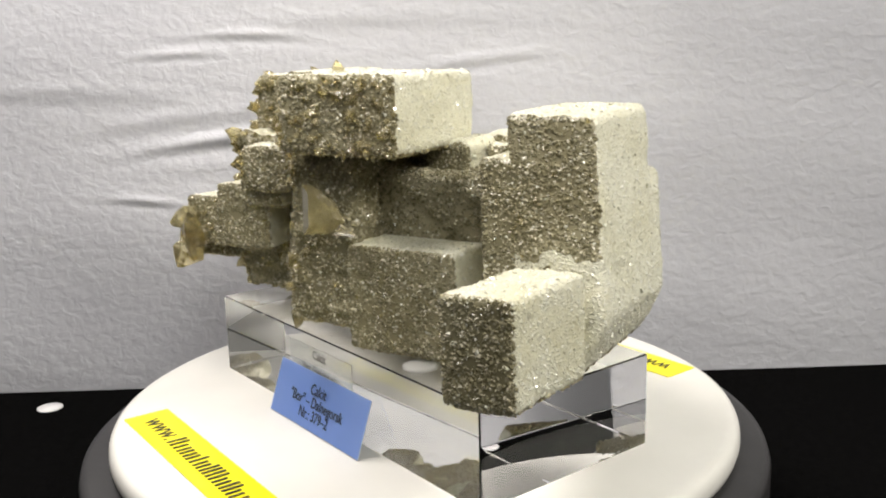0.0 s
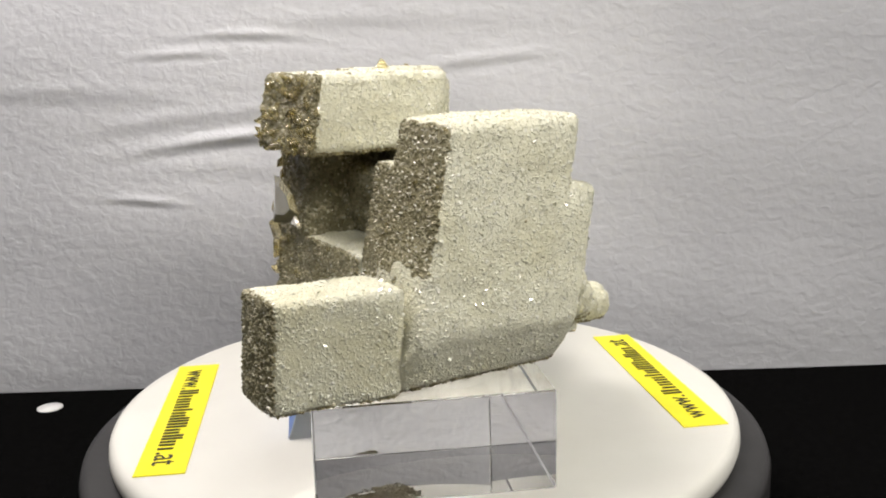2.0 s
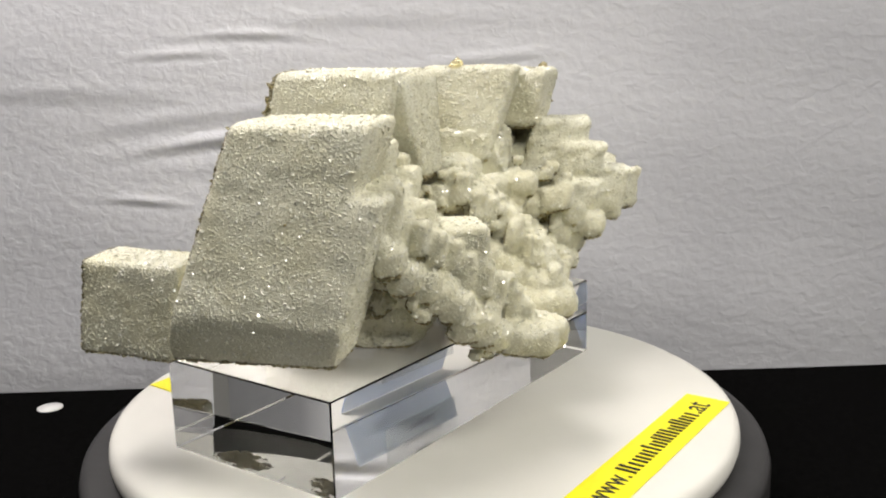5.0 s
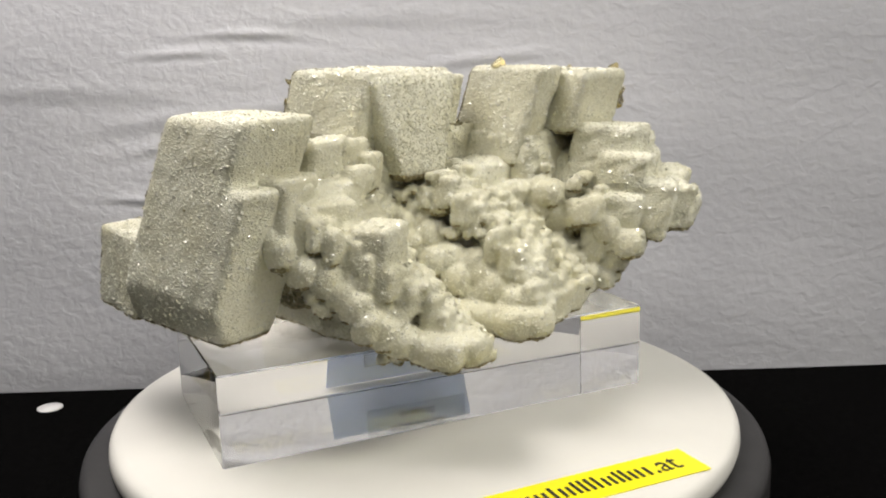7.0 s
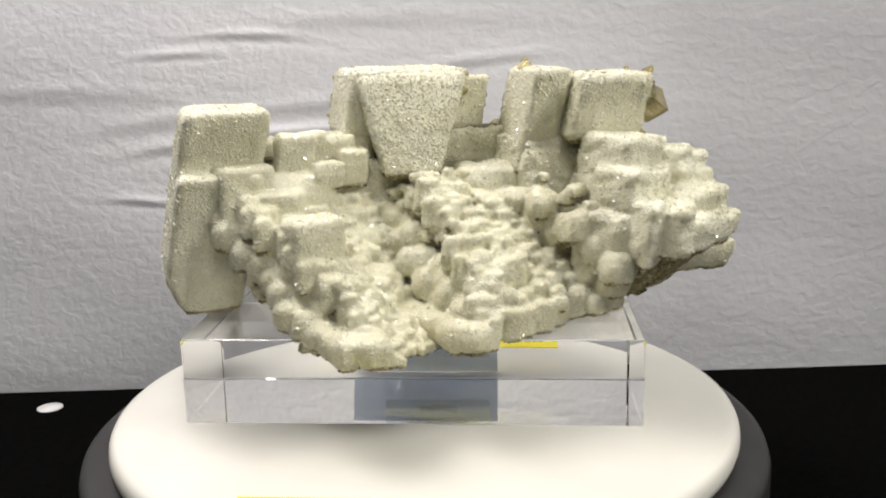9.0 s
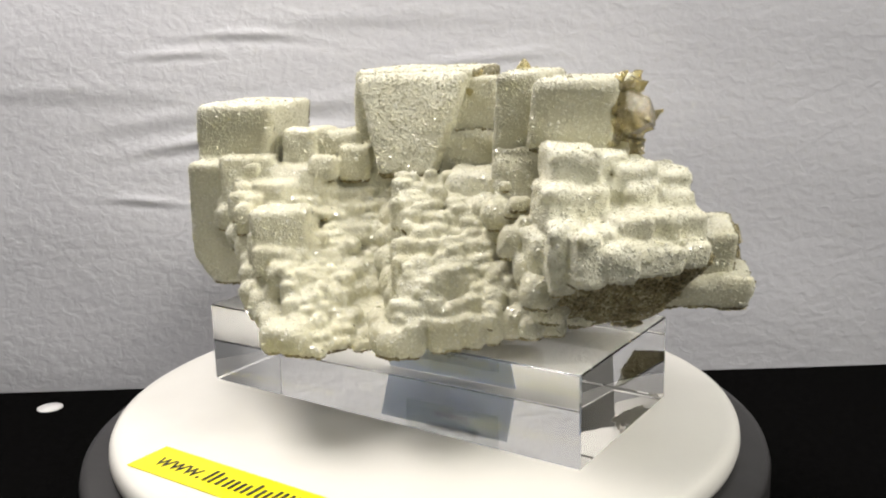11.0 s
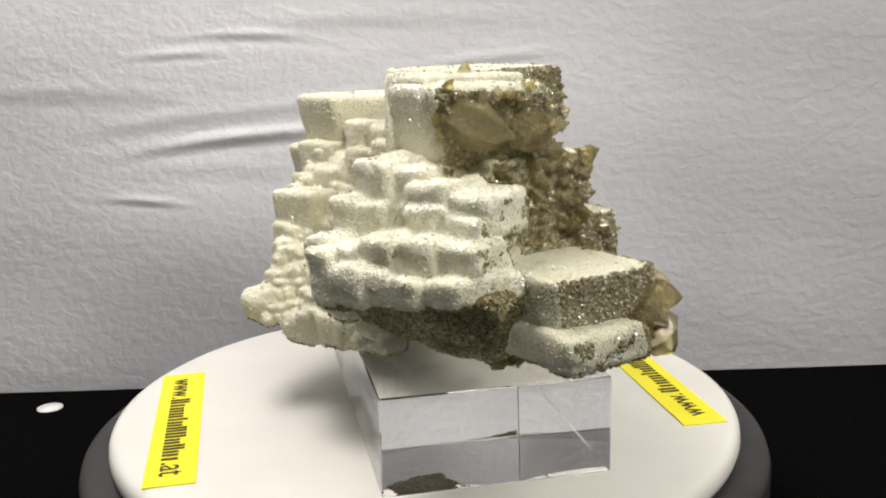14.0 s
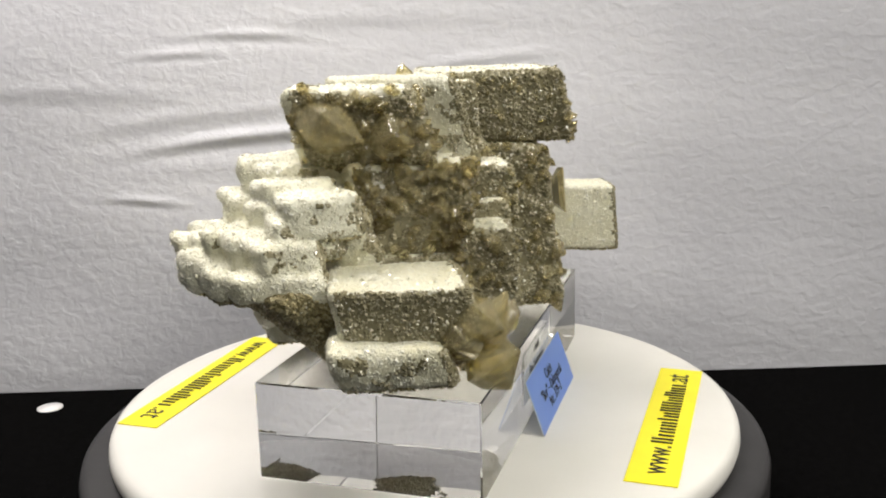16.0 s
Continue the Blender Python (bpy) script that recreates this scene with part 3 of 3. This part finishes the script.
# 0.75 browns the sides towards the hollow too, painting in its shade
for c, bias in zip(inner, (0.2, 0.75, 0.3, 0.75)):
    grow("crystal_core", [c], "rough grey-brown inner mass, shade painted where it lines the hollow", bias)
for blocks, label, bias in ((shelf, "grey-brown crystal shelf", 0), (low_cube, "low white crystal cube with a dark face", 0),
                            (front_cube, "dark grainy crystal cube with a white top", 0), (top_cube, "uppermost crystal cube, white and honey-studded", 0.3), (top_wedge[:1], "white crystal wedge", -0.4), (top_wedge[1:], "small grainy crystal wedge", 0.3),
                            # column: 0.75 darkens its side to the hollow, standing in for shade
                            (twin_slab, "tall white crystal slab", 0.1), (twin_cube, "white crystal cube with honey side", 0.3), (column, "dark grainy column, its hollow side darkened for shade", 0.75), (wing, "white-topped crystal block", 0.25)):
    grow_each("crystal_block", blocks, label, bias)
fuse("crystal_block", tower, "tall leaning crystal, white with one grey-brown face", lambda x: np.where(x[:, 2] < 76 + 3 * wobble(x), -1.0, -0.12), 0.8, 5)
fuse("crystal_block", wing_low, "white lumpy lower crystals", 0.0)
fuse("crystal_steps", steps_out, "stepped white pillow-like crystals", -0.32, 0.7, 2)
fuse("broken_rock", rock_under, "grey-brown broken rock under the steps", 9.0, 0.8, 2)
fuse("crystal_ridge", ridge_one + bed + small_tops[2:], "white ridge of small stepped crystals", -0.35, 0.65, 2)
fuse("crystal_ridge", ridge_two, "white furrowed ridge of small stepped crystals", -0.35, 0.65, 2)
grow_each("crystal_step", small_tops[:2], "small white crystal cube", -0.3)
grow_each("crystal_step", side_steps, "small white-topped step", 0.25)
TURNING.append(specimen)
specks = np.array([(92.1, 28.1, 90.9), (93.2, 33.1, 79.7), (91.0, 20.0, 84.0), (88.0, 30.0, 106.0)])
v, f = grains(specks + flat(24) * 0.4, np.tile(flat(24), (len(specks), 1)), 0.55, 0.6)
mesh_part("specks", v, f, np.full(len(f), 2), specimen, "tiny dark specks")


def honey_crystal(at, way, length, width, spin, flat_side=1.0):
    """A pointed, uneven honey crystal standing on its base."""
    w = np.array(way, float)
    w /= np.linalg.norm(w)
    t = np.cross(w, (0.3, 0.2, 1.0) if abs(w[2]) < 0.9 else (1.0, 0, 0))
    t /= np.linalg.norm(t)
    s = np.cross(w, t)
    t, s = t * math.cos(spin) + s * math.sin(spin), s * math.cos(spin) - t * math.sin(spin)
    uneven = 0.75 + 0.5 * RNG.random(6)

    def ring(z, r, skew):
        return [np.array(at) + w * (z + skew * length * math.cos(math.pi * j / 3)) + (t * math.cos(math.pi * j / 3) + s * math.sin(math.pi * j / 3) * flat_side) * r * uneven[j] for j in range(6)]
    lean = (RNG.random() - 0.5) * 0.5
    v = ring(-0.30 * length, width * 0.40, 0.0) + ring(0.12 * length, width * 0.55, 0.10) + ring(0.42 * length, width * 0.36, 0.12)
    tip = np.array(at) + w * length * 0.75 + t * width * lean
    v += [tip - s * width * 0.06 * flat_side, tip + s * width * 0.10 * flat_side - w * 0.05 * length]
    f = [[5, 4, 3, 2, 1, 0]]
    for k in (0, 6):
        f += [[k + j, k + (j + 1) % 6, k + 6 + (j + 1) % 6, k + 6 + j] for j in range(6)]
    f += [[12, 13, 18], [13, 14, 19, 18], [14, 15, 19], [15, 16, 19], [16, 17, 18, 19], [17, 12, 18]]
    return part("honey_crystal", (to_disc(np.array(v)), f), AMBER, specimen)


def honey_blade(at, up, normal, outline, thick):
    """A flat honey blade: an outline in its own plane, with bevelled edges."""
    n, u = np.array(normal, float), np.array(up, float)
    n /= np.linalg.norm(n)
    u -= n * (u @ n)
    u /= np.linalg.norm(u)
    r = np.cross(u, n)
    mid = np.mean(outline, axis=0)
    v = []
    for depth, k in ((-0.5, 0.72), (-0.1, 1.0), (0.1, 1.0), (0.5, 0.62)):
        v += [np.array(at) + r * (mid[0] + (x - mid[0]) * k) + u * (mid[1] + (y - mid[1]) * k) + n * depth * thick for x, y in outline]
    m = len(outline)
    f = [list(range(m))[::-1], list(range(3 * m, 4 * m))]
    for k in range(3):
        f += [[k * m + j, k * m + (j + 1) % m, (k + 1) * m + (j + 1) % m, (k + 1) * m + j] for j in range(m)]
    return part("honey_blade", (to_disc(np.array(v)), f), AMBER, specimen)


def stud(block, count, lo, hi, want, seed):
    """Honey crystals strewn over the open faces of a block that look one way."""
    rng = np.random.default_rng(seed)
    x, n = block.spots(0.5)
    ok = n @ np.array(want) > 0.6
    for o in EVERY:
        if o is not block and np.linalg.norm(o.centre - block.centre) < o.reach + block.reach:
            ok &= ~o.inside(x, 0.3)
    x, n = x[ok], n[ok]
    for i in rng.permutation(len(x))[:count]:
        size = lo + (hi - lo) * rng.random() ** 2.2
        honey_crystal(x[i], n[i] + rng.normal(size=3) * 0.55, size, size * (0.55 + 0.35 * rng.random()), rng.random() * 6, 0.7 + 0.3 * rng.random())


FRONT, SIDE = (0.40, -0.90, 0.0), (-0.92, -0.40, 0.0)
stud(top_cube[0], 95, 1.8, 6.0, FRONT, 11)
stud(top_cube[0], 26, 2.2, 6.0, SIDE, 24)
stud(twin_cube[0], 60, 3, 7, SIDE, 12)
stud(twin_cube[0], 30, 3, 9, FRONT, 13)
stud(inner[0], 150, 3, 8.5, SIDE, 14)
stud(inner[0], 24, 3, 7, FRONT, 15)
stud(inner[3], 30, 4, 10, SIDE, 22)
stud(column[0], 44, 3, 8, SIDE, 16)
stud(column[0], 16, 2.5, 6, FRONT, 17)
stud(side_steps[2], 12, 3, 7, SIDE, 23)
stud(side_steps[0], 10, 3, 6, SIDE, 26)
stud(wing[0], 14, 2.5, 6, FRONT, 18)
stud(wing[1], 12, 2.5, 6, FRONT, 25)
stud(tower[0], 6, 1.8, 3.5, FRONT, 19)
stud(shelf[0], 6, 2, 4, FRONT, 20)
stud(front_cube[0], 3, 2, 4, FRONT, 21)
honey_blade((10.0, -44.5, 87.0), (0, 0, 1), (0.55, -0.8, 0.1), [(-7, -9), (-7.5, 9), (-3, 8.5), (5, 3), (9, -4), (3, -8)], 3.0)
honey_blade((18.0, -40.5, 81.5), (0, 0, 1), (0.3, -0.9, 0.3), [(-4, -3), (-2, 1), (4, -1), (6, -3)], 2.0)
honey_crystal((-108, -44, 68), (-0.4, -0.8, -0.2), 12, 12, 0.3)
honey_crystal((-104, -45, 62), (0.1, -0.8, -0.4), 10, 10, 1.3)
honey_crystal((-111, -40, 63), (-0.6, -0.6, -0.3), 11, 10, 2.3)
honey_crystal((-101, -46, 58), (0.2, -0.15, 1.0), 22, 13, 0.9, 0.8)
honey_crystal((-105, -47, 55), (-0.2, -0.4, -0.7), 13, 14, 0.4)
honey_crystal((-97, -47, 62), (0.3, -0.5, 0.8), 14, 9, 2.0)
honey_crystal((-98, -42, 60), (0.2, -0.8, 0.1), 8, 7, 0.2)
honey_crystal((-88, 8, 121), (-0.35, -0.75, -0.4), 20, 17, 0.5, 0.75)
honey_crystal((-87, 15, 122), (-0.6, -0.2, -0.5), 11, 12, 1.9, 0.8)
honey_crystal((-84, -9, 119), (-0.5, -0.5, -0.6), 16, 13, 1.1, 0.6)
honey_crystal((-86, -14, 114), (-0.7, -0.4, 0.5), 12, 9, 0.1, 0.7)
honey_crystal((-44, -2, 133), (-0.2, 0.1, 1.0), 6, 5, 0.7)


def motions():
    turn = [(0.5 * k, pose(0, 0, DISC_Z, 0, 0, -14.7133 * 0.5 * k)) for k in range(33)]
    for thing in TURNING:
        walk(thing, turn)
    walk(disc, [(t, pose(0, 0, -DISC_Z) @ m) for t, m in turn])


motions()
